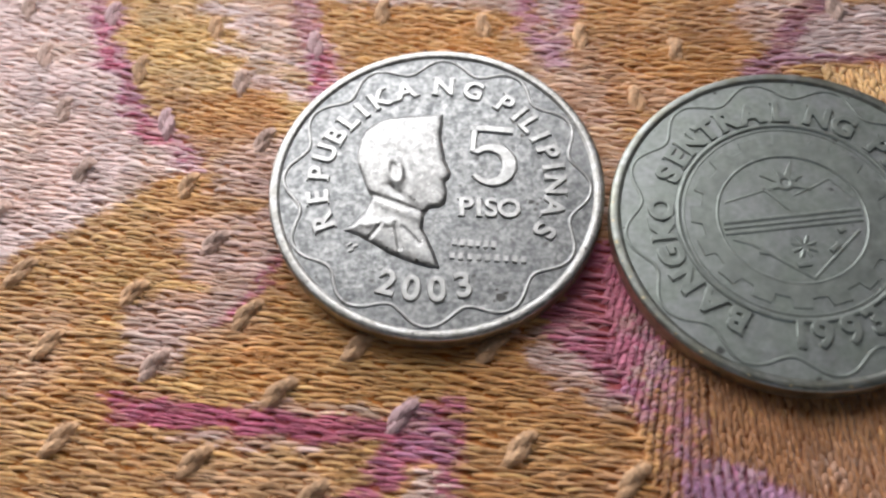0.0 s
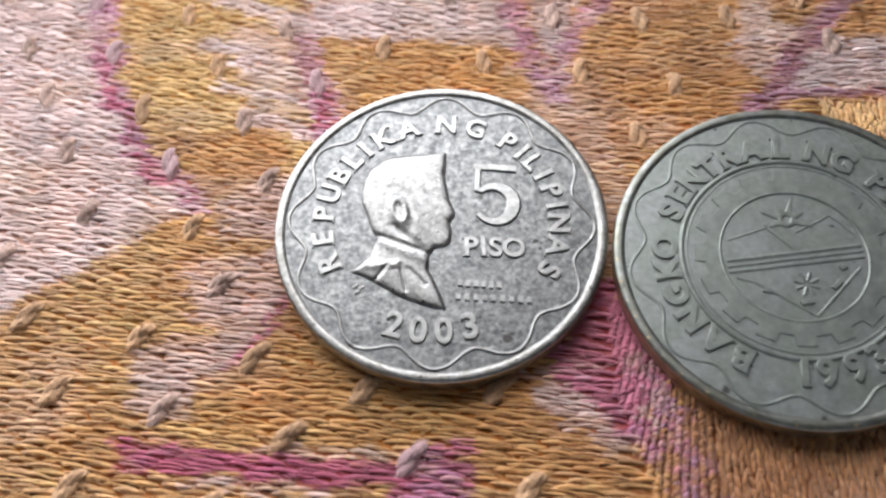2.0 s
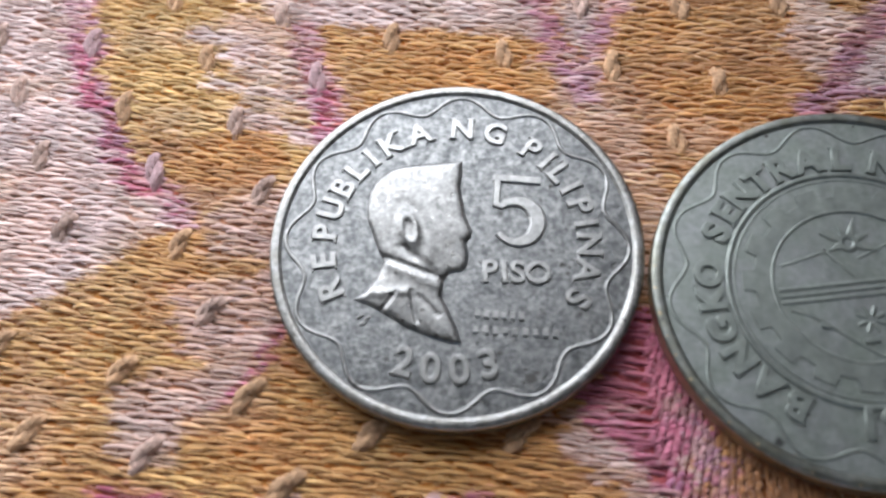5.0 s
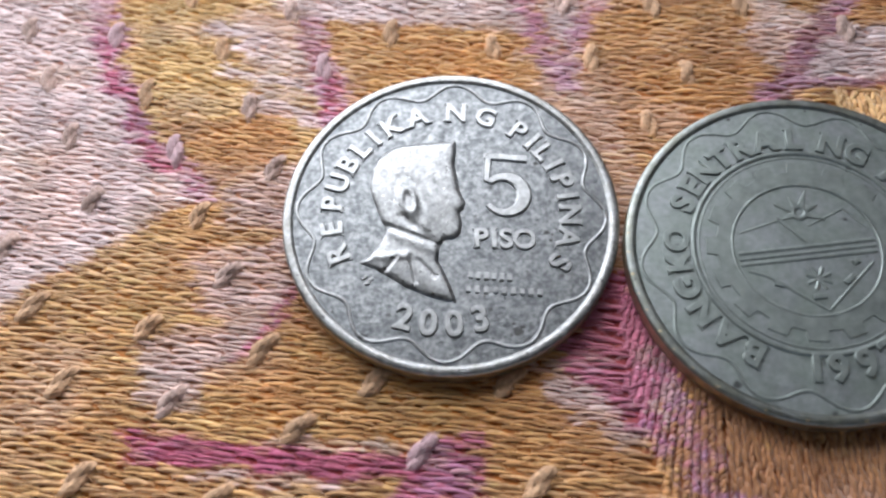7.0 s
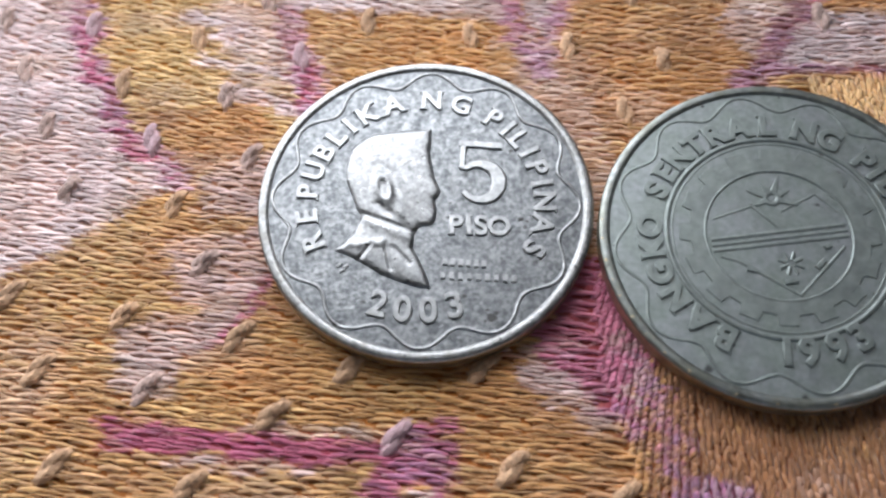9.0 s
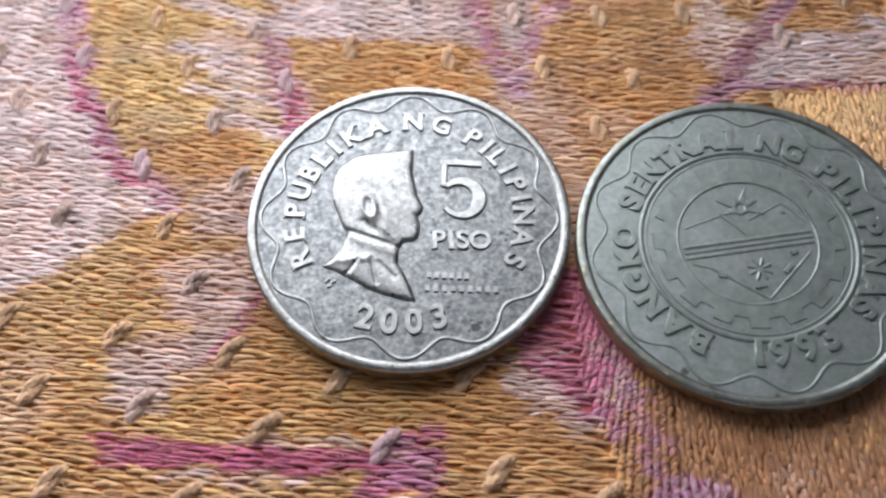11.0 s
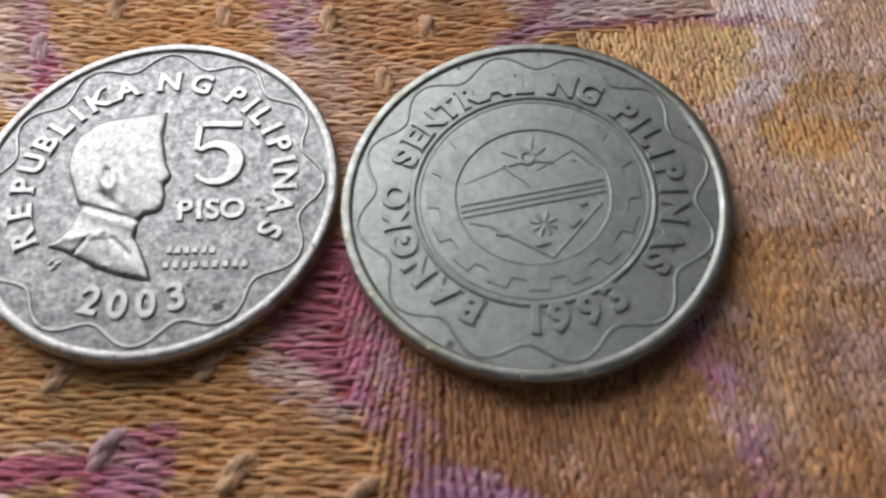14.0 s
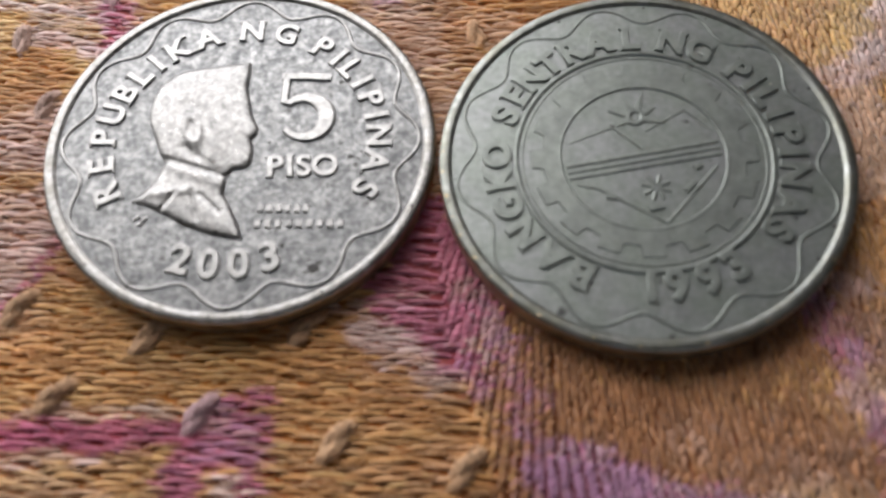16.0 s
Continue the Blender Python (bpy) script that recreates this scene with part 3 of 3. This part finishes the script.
def sweep(name, path, wide, high, mat, closed=True, floor_z=FIELD):
    """A rounded raised line along a path on the coin's field."""
    verts, faces, n, ring = [], [], len(path), 6
    for i, (x, y) in enumerate(path):
        (ax, ay), (bx, by) = (path[i - 1], path[(i + 1) % n]) if closed else (path[max(i - 1, 0)], path[min(i + 1, n - 1)])
        tx, ty = bx - ax, by - ay
        size = math.hypot(tx, ty) or 1
        for j in range(ring):
            a = math.pi * (-0.1 + 1.2 * j / (ring - 1))
            off = wide / 2 * math.cos(a)
            verts.append(((x - ty / size * off) * MM, (y + tx / size * off) * MM, (floor_z + high * math.sin(a)) * MM))
    for i in range(n if closed else n - 1):
        k = (i + 1) % n
        faces += [(i * ring + j, i * ring + j + 1, k * ring + j + 1, k * ring + j) for j in range(ring - 1)]
    return mesh_from(name, verts, [f[::-1] for f in faces], mat)


GLYPHS = {}


# where the strokes of a serif letter end: shares of its width, and foot (0) or head (1)
SERIFS = {"A": ((0.06, 0), (0.94, 0)), "B": ((0.1, 0), (0.1, 1)), "E": ((0.1, 0), (0.1, 1)), "I": ((0.5, 0), (0.5, 1)), "K": ((0.1, 0), (0.1, 1), (0.93, 0), (0.9, 1)),
          "L": ((0.1, 0), (0.1, 1)), "N": ((0.1, 0), (0.1, 1), (0.9, 1)), "P": ((0.1, 0), (0.1, 1)), "R": ((0.1, 0), (0.1, 1), (0.93, 0)), "T": ((0.5, 0),), "1": ((0.6, 0),)}


def glyph(char, size, mat, thick=0.10, fatter=0.0, serif=False):
    """One raised character, its foot's middle at the origin."""
    key = (char, size, mat.name, serif)
    if key not in GLYPHS:
        curve = bpy.data.curves.new("character", "FONT")
        curve.body, curve.size, curve.align_x = char, size * MM, "CENTER"
        curve.extrude, curve.bevel_depth, curve.bevel_resolution, curve.offset = thick / 2 * MM, 0.05 * MM, 2, fatter * MM
        curve.resolution_u = 6
        holder = new("character", curve)
        bpy.context.view_layer.update()
        me = bpy.data.meshes.new_from_object(holder.evaluated_get(bpy.context.evaluated_depsgraph_get()))
        bpy.data.objects.remove(holder)
        bpy.data.curves.remove(curve)
        if serif and char in SERIFS:
            bm = bmesh.new()
            bm.from_mesh(me)
            xs, ys = [v.co.x for v in bm.verts], [v.co.y for v in bm.verts]
            for share, head in SERIFS[char]:
                at = Matrix.Translation((min(xs) + share * (max(xs) - min(xs)), max(ys) - 0.03 * size * MM if head else min(ys) + 0.03 * size * MM, 0))
                made = bmesh.ops.create_cube(bm, size=1, matrix=at @ Matrix.Diagonal((0.25 * size * MM, 0.065 * size * MM, thick * 1.3 * MM, 1)))
                bmesh.ops.bevel(bm, geom=list({e for v in made["verts"] for e in v.link_edges}), offset=0.03 * MM, segments=1, affect="EDGES")
            bm.to_mesh(me)
            bm.free()
        me.materials.clear()
        me.materials.append(mat)
        GLYPHS[key] = me
    return GLYPHS[key]


def on_ring(coin, chars, angles, radius, size, mat, name="letter", height=0.10, fatter=0.02, serif=False):
    for char, a in zip(chars, angles):
        part(name, glyph(char, size, mat, height, fatter, serif), coin, at=pose(radius * math.cos(radians(a)) * MM, radius * math.sin(radians(a)) * MM, (FIELD + height / 2) * MM, 0, 0, a - 90))


def blank_coin(name, label, field, rim, edge, field_label):
    coin = tagged(new(name), label, "coin", "coins on the cloth")
    part("face", lathe("face", [(0.0001, FIELD), (3, FIELD), (6, FIELD), (9, FIELD), (11.5, FIELD), (12.75, FIELD)], field), coin, field_label)
    part("rim", lathe("rim", [(12.72, FIELD - 0.02), (12.80, FIELD + 0.03), (12.92, -0.03), (13.02, 0.0), (13.40, 0.0), (13.53, -0.05), (13.60, -0.14), (13.62, -0.26)], rim), coin, "rubbed bright raised rim")
    part("edge", lathe("edge", [(13.62, -0.26), (13.62, -0.8), (13.62, -1.66), (13.59, -1.76), (13.48, -1.85), (13.3, -THICK), (8, -THICK), (0.0001, -THICK)], edge), coin, "plain brassy brown edge")
    return coin


def scallops(phase, mean=11.85, deep=0.68):
    path = []
    for i in range(360):
        a = radians(i)
        w = math.cos(12 * (a - radians(phase)))
        path.append(((mean + deep * (w + 0.12 * (1 - w * w))) * math.cos(a), (mean + deep * (w + 0.12 * (1 - w * w))) * math.sin(a)))
    return path


def circle(radius, n=128):
    return [(radius * math.cos(2 * math.pi * i / n), radius * math.sin(2 * math.pi * i / n)) for i in range(n)]


def bust_relief(mat):
    """A plain raised bust shape: a head, a neck and a high collar in low relief."""
    outline = [(-6.55, 2.9), (-6.33, 4.25), (-5.85, 5.35), (-4.9, 6.15), (-4.0, 6.5), (-2.05, 6.6), (0.65, 6.8), (0.65, 5.65), (0.45, 4.55), (0.6, 3.5), (0.8, 2.0), (1.25, 0.85), (1.1, 0.3), (0.75, 0.0), (0.9, -1.0),
               (0.75, -1.9), (0.3, -2.35), (-0.55, -2.45), (-0.95, -3.0), (-1.1, -4.25), (-0.65, -5.2), (-0.1, -6.6), (0.2, -7.75), (-0.55, -7.7), (-1.85, -7.25), (-3.6, -6.45), (-4.9, -5.55), (-6.25, -4.7), (-7.4, -4.2),
               (-6.6, -3.6), (-5.7, -2.5), (-5.2, -1.3), (-5.6, -0.6), (-6.05, 0.8), (-6.45, 2.0)]
    step = 0.08
    xs, ys = np.arange(-7.9, 1.9, step), np.arange(-8.2, 7.3, step)
    x, y = np.meshgrid(xs, ys)
    away = np.full(x.shape, 1e9)
    for (ax, ay), (bx, by) in zip(outline, outline[1:] + outline[:1]):
        t = np.clip(((x - ax) * (bx - ax) + (y - ay) * (by - ay)) / ((bx - ax) ** 2 + (by - ay) ** 2), 0, 1)
        away = np.minimum(away, np.hypot(x - ax - t * (bx - ax), y - ay - t * (by - ay)))
    sd = np.where(inside(x, y, outline), away, -away)
    z = np.where(sd > 0, 0.20 * (1 - np.exp(-sd / 0.16)) + 0.035 * np.minimum(sd, 2.5), 0.9 * sd)
    crown = np.exp(-(((x + 2.6) / 2.8) ** 2 + ((y - 2.2) / 3.6) ** 2) ** 2)
    z += np.where(sd > 0, 0.05 * crown, 0)
    ear = np.hypot((x + 3.38 + 0.18 * (y - 1.1)) / 0.62, (y - 1.1) / 1.25)
    z += np.where(sd > 0, 0.09 * np.exp(-((ear - 0.85) / 0.30) ** 2) - 0.04 * np.exp(-((ear - 1.75) / 0.35) ** 2), 0)

    def crease(ax, ay, bx, by, wide):
        t = np.clip(((x - ax) * (bx - ax) + (y - ay) * (by - ay)) / ((bx - ax) ** 2 + (by - ay) ** 2), 0, 1)
        return np.exp(-(np.hypot(x - ax - t * (bx - ax), y - ay - t * (by - ay)) / wide) ** 2)
    z += np.where(sd > 0.1, -0.10 * crease(-5.1, -1.1, -0.9, -2.9, 0.22) + 0.05 * crease(-5.1, -1.6, -1.1, -3.5, 0.4) - 0.07 * crease(-4.4, -3.8, -5.3, -5.0, 0.16) - 0.08 * crease(-3.3, -3.8, -2.9, -6.0, 0.16)
                  - 0.06 * crease(-2.7, -4.1, -1.4, -5.6, 0.16) + 0.05 * crease(-6.2, -3.8, -3.4, -3.8, 0.3) - 0.05 * crease(-4.0, -0.2, -1.6, -2.3, 0.3), 0)
    z += np.where(sd > 0.2, 0.008 * wobble(x, y, 1.1, 21) + 0.005 * wobble(x, y, 0.35, 22) - 0.07 * np.clip(wobble(x, y * 1.6, 0.5, 23) - 0.72, 0, 1), 0)
    w = len(xs)
    verts = np.stack([x, y, FIELD + z], -1).reshape(-1, 3) * MM
    good = sd > -0.35
    faces = [(r * w + c, r * w + c + 1, (r + 1) * w + c + 1, (r + 1) * w + c) for r in range(len(ys) - 1) for c in range(w - 1) if good[r, c] and good[r + 1, c + 1] and good[r, c + 1] and good[r + 1, c]]
    return mesh_from("bust_relief", verts, faces, mat)


def stroke(verts, faces, path, widths, high=0.20):
    """A flat-topped raised stroke whose width changes along its path."""
    base, n = len(verts), len(path)
    for i, (x, y) in enumerate(path):
        (ax, ay), (bx, by) = path[max(i - 1, 0)], path[min(i + 1, n - 1)]
        size = math.hypot(bx - ax, by - ay)
        for off, z in ((-0.5, -0.02), (-0.46, 0.7 * high), (-0.36, high), (0.36, high), (0.46, 0.7 * high), (0.5, -0.02)):
            verts.append(((x - (by - ay) / size * off * widths[i]) * MM, (y + (bx - ax) / size * off * widths[i]) * MM, (FIELD + z) * MM))
    faces += [(base + i * 6 + j, base + (i + 1) * 6 + j, base + (i + 1) * 6 + j + 1, base + i * 6 + j + 1) for i in range(n - 1) for j in range(5)]
    faces += [tuple(base + j for j in range(6)), tuple(base + (n - 1) * 6 + j for j in range(5, -1, -1))]


def bar(coin, x0, y0, x1, y1, high, mat, name="bar"):
    """A worn raised dash that stands for lettering too worn to give."""
    dash = ([], [])
    stroke(*dash, [(x0, y0), (x1, y1)], [high, high], 0.15)
    part(name, mesh_from(name, *dash, mat, smooth=False), coin)


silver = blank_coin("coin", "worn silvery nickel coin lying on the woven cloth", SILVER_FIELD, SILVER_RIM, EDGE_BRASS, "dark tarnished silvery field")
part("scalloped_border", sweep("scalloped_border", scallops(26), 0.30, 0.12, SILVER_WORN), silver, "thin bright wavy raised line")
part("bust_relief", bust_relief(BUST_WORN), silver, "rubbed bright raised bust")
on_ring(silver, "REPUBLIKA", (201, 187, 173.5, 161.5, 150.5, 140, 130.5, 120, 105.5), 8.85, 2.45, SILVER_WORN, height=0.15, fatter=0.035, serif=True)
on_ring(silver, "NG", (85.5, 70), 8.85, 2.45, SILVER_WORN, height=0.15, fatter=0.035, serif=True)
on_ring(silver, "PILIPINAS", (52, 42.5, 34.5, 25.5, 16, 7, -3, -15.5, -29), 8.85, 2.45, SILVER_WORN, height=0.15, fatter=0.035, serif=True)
five = ([], [])
stroke(*five, [(2.95, 5.22), (4.7, 5.05), (6.5, 4.80)], [0.62, 0.62, 0.66])
stroke(*five, [(3.32, 5.45), (3.22, 4.4), (3.05, 2.85)], [0.62, 0.56, 0.50])
stroke(*five, [(3.0 + 0.02 * i, 2.95) for i in range(2)] + [(4.45 + 1.62 * math.cos(radians(a)), 1.52 + 1.68 * math.sin(radians(a))) for a in range(128, -149, -12)],
       [0.3, 0.35] + [0.42 + 0.88 * math.cos(radians(a - 5) / 1.75) ** 2 for a in range(128, -149, -12)])
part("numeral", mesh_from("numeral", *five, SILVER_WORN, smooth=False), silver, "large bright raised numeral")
for char, px in zip("PISO", (2.35, 3.4, 4.35, 5.8)):
    part("letter", glyph(char, 2.3, SILVER_WORN, 0.14, 0.03, True), silver, at=pose(px * MM, (-2.95 - 0.07 * px) * MM, (FIELD + 0.07) * MM))
for char, px, py, turn in zip("2003", (-4.1, -2.1, 0.0, 2.15), (-9.75, -10.3, -10.45, -10.1), (-16, -7, 2, 10)):
    part("digit", glyph(char, 2.85, SILVER_WORN, 0.16, 0.045), silver, at=pose(px * MM, py * MM, (FIELD + 0.07) * MM, 0, 0, turn))
for x0, count, yy, gap in ((1.2, 6, -5.5, 0.61), (1.0, 9, -6.66, 0.69)):
    for i in range(count):
        bar(silver, x0 + gap * i, yy - 0.06 * i, x0 + gap * i + 0.36, yy - 0.06 * i - 0.03, 0.66 if i % 3 else 0.54, SILVER_WORN)
for x0, y0, x1, y1 in ((-7.1, -5.6, -6.7, -5.3), (-6.6, -5.7, -6.2, -5.5), (-6.9, -6.0, -6.5, -5.9)):
    bar(silver, x0, y0, x1, y1, 0.22, SILVER_WORN, "mint_mark")


def fleck(coin, x, y, size, seed, level=FIELD, mat=None, name="grime_fleck"):
    pick = random.Random(seed)
    rim = [(x + size * (0.6 + 0.6 * pick.random()) * math.cos(a), y + size * (0.5 + 0.5 * pick.random()) * math.sin(a)) for a in np.linspace(0, 2 * math.pi, 12, endpoint=False)]
    verts = [(px * MM, py * MM, (level + 0.004) * MM) for px, py in rim] + [(x * MM, y * MM, (level + 0.03) * MM)]
    part(name, mesh_from(name, verts, [(i, (i + 1) % 12, 12) for i in range(12)], mat or GRIME), coin)


for i, (fx_, fy_, fs) in enumerate(((4.8, -10.2, 0.42), (4.5, -9.6, 0.16), (7.6, -2.0, 0.26), (8.1, -2.2, 0.15), (-9.3, -8.2, 0.14), (2.8, -8.4, 0.2), (3.2, -6.0, 0.16), (7.2, 4.4, 0.22))):
    fleck(silver, fx_, fy_, fs, i)
for i, (fx_, fy_, fs) in enumerate(((9.3, 1.2, 0.12), (8.2, 6.4, 0.18), (7.5, 5.9, 0.12), (5.4, 8.0, 0.10), (6.4, 3.2, 0.12), (7.9, -2.7, 0.20), (8.4, -1.7, 0.12), (2.0, -0.3, 0.12), (5.2, -9.9, 0.22),
                                    (4.3, -10.5, 0.14), (10.6, -3.1, 0.12), (-9.0, -8.7, 0.10), (0.9, -9.2, 0.10), (2.4, -7.3, 0.12), (-2.0, 8.4, 0.10), (10.1, 4.0, 0.10), (-10.9, 1.0, 0.10))):
    fleck(silver, fx_, fy_, fs, 60 + i)
for i, a in enumerate((203, 221, 262, 271, 294, 331)):      # dark nicks on the rim
    fleck(silver, 13.18 * math.cos(radians(a)), 13.18 * math.sin(radians(a)), 0.08 + 0.03 * (i % 3), 80 + i, 0.0)
silver.matrix_world = pose(0, 0, 1.81 * MM, 0.2, 0.8, 0)

dull = blank_coin("coin", "dull grey-green nickel coin, seal side up, on the cloth", DULL_FIELD, DULL_RIM, EDGE_BRASS, "smooth dull grey-green field")
part("scalloped_border", sweep("scalloped_border", scallops(4), 0.26, 0.07, DULL_RELIEF), dull, "faint wavy raised line")
B = 6.0
on_ring(dull, "BANGKO", (-124, -137.5, -151, -164, -176.5, 172), 8.86, 2.50, DULL_RELIEF, height=0.14, fatter=0.075, serif=True)
on_ring(dull, "SENTRAL", (153, 142.5, 132, 121.5, 110.5, 98.5, 84.5), 8.86, 2.50, DULL_RELIEF, height=0.14, fatter=0.075, serif=True)
on_ring(dull, "NG", (67, 55), 8.86, 2.50, DULL_RELIEF, height=0.14, fatter=0.075, serif=True)
on_ring(dull, "PILIPINAS", (37, 29, 21, 12, 2, -6.5, -16.5, -30, -42), 8.86, 2.50, DULL_RELIEF, height=0.14, fatter=0.075, serif=True)
for char, a in zip("1993", (-98, -88.5, -76, -64.5)):
    part("digit", glyph(char, 2.75, DULL_RELIEF, 0.16, 0.08, True), dull, at=pose(10.35 * math.cos(radians(a)) * MM, 10.35 * math.sin(radians(a)) * MM, (FIELD + 0.05) * MM, 0, 0, a + 90))
part("seal_ring", sweep("seal_ring", circle(8.42), 0.42, 0.14, DULL_RELIEF), dull)
part("seal_ring", sweep("seal_ring", circle(7.98), 0.16, 0.05, DULL_RELIEF), dull)
part("seal_ring", sweep("seal_ring", circle(5.5), 0.28, 0.11, DULL_RELIEF), dull)


def gear_plate(mat, teeth=16):
    outer = []
    for i in range(teeth):
        for share, r in ((0.0, 6.68), (0.18, 6.72), (0.25, 7.5), (0.72, 7.5), (0.79, 6.72)):
            outer.append((r, 2 * math.pi * (i + share) / teeth + radians(B)))
    n, verts = len(outer), []
    for z, inset in ((FIELD - 0.02, 0.0), (FIELD + 0.08, 0.06)):
        verts += [((r - inset) * math.cos(a) * MM, (r - inset) * math.sin(a) * MM, z * MM) for r, a in outer]
    verts += [(5.6 * math.cos(a) * MM, 5.6 * math.sin(a) * MM, (FIELD + 0.08) * MM) for r, a in outer]
    faces = []
    for i in range(n):
        k = (i + 1) % n
        faces += [(i, k, n + k, n + i), (n + i, n + k, 2 * n + k, 2 * n + i)]
    return mesh_from("gear", verts, faces, mat, smooth=False)


part("sun_disc", sweep("sun_disc", [(0.1 + 0.5 * x / 5.5, 3.1 + 0.5 * y / 5.5) for x, y in circle(5.5, 24)], 0.5, 0.08, DULL_RELIEF), dull)
part("gear", gear_plate(DULL_RELIEF), dull, "low raised cogwheel round the seal")


def polyline(points, steps=8):
    return [(ax + (bx - ax) * i / steps, ay + (by - ay) * i / steps) for (ax, ay), (bx, by) in zip(points, points[1:]) for i in range(steps)] + [points[-1]]


for y0, y1, wide in ((-0.15, 0.45, 0.34), (-0.65, -0.05, 0.26), (-1.1, -0.5, 0.34)):
    part("seal_stripe", sweep("seal_stripe", polyline([(-5.1, y0), (5.1, y1)]), wide, 0.07, DULL_RELIEF, closed=False), dull)
part("seal_stripe", sweep("seal_stripe", polyline([(-4.6, -1.6), (-3.3, -2.1), (0.6, -5.1), (4.6, -1.4)]), 0.26, 0.06, DULL_RELIEF, closed=False), dull)
part("seal_stripe", sweep("seal_stripe", polyline([(-4.7, 1.6), (-1.6, 2.5), (0.0, 0.6)]), 0.2, 0.05, DULL_RELIEF, closed=False), dull)
part("seal_stripe", sweep("seal_stripe", polyline([(0.5, 1.9), (3.4, 3.2), (4.8, 1.5)]), 0.2, 0.05, DULL_RELIEF, closed=False), dull)
for i in range(8):
    a = radians(45 * i + 22)
    long = 1.7 if i % 2 else 1.25
    if math.sin(a) > -0.75:
        ray = ([], [])
        stroke(*ray, [(0.1 + 0.6 * math.cos(a), 3.1 + 0.6 * math.sin(a)), (0.1 + (long + 0.25) * math.cos(a), 3.1 + (long + 0.25) * math.sin(a))], [0.56, 0.10], 0.09)
        part("sun_ray", mesh_from("sun_ray", *ray, DULL_RELIEF, smooth=False), dull)
    part("petal", sweep("petal", polyline([(0.4 + 0.25 * math.cos(a), -2.5 + 0.25 * math.sin(a)), (0.4 + 0.95 * math.cos(a), -2.5 + 0.95 * math.sin(a))], 4), 0.32, 0.08, DULL_RELIEF, closed=False), dull)
for x0, y0, x1, y1 in ((-2.9, -2.7, -2.3, -2.9), (3.1, -1.4, 3.6, -1.2), (2.2, -3.0, 2.9, -2.4), (-0.4, -4.0, 0.6, -3.9)):
    bar(dull, x0, y0, x1, y1, 0.4, DULL_RELIEF, "seal_mark")
for i, (fx_, fy_, fs) in enumerate(((-1.6, 2.6, 0.16), (4.6, 6.6, 0.3))):
    fleck(dull, fx_, fy_, fs, 40 + i)
for i, a in enumerate((171, 178, 186, 193, 199, 207, 214, 222, 231, 246, 258, 275, 292, 318)):      # brassy nicks where the rim is rubbed through, and grime in its groove
    fleck(dull, 13.38 * math.cos(radians(a)), 13.38 * math.sin(radians(a)), 0.09 + 0.035 * (i % 3), 120 + i, 0.0, EDGE_BRASS, "brassy_nick")
    fleck(dull, 12.6 * math.cos(radians(a * 1.7)), 12.6 * math.sin(radians(a * 1.7)), 0.07 + 0.03 * (i % 4), 150 + i)
dull.matrix_world = pose(27.33 * MM, -4.65 * MM, 2.68 * MM, 0.1, -2.9, 0) @ Matrix.Scale(1.012, 4)
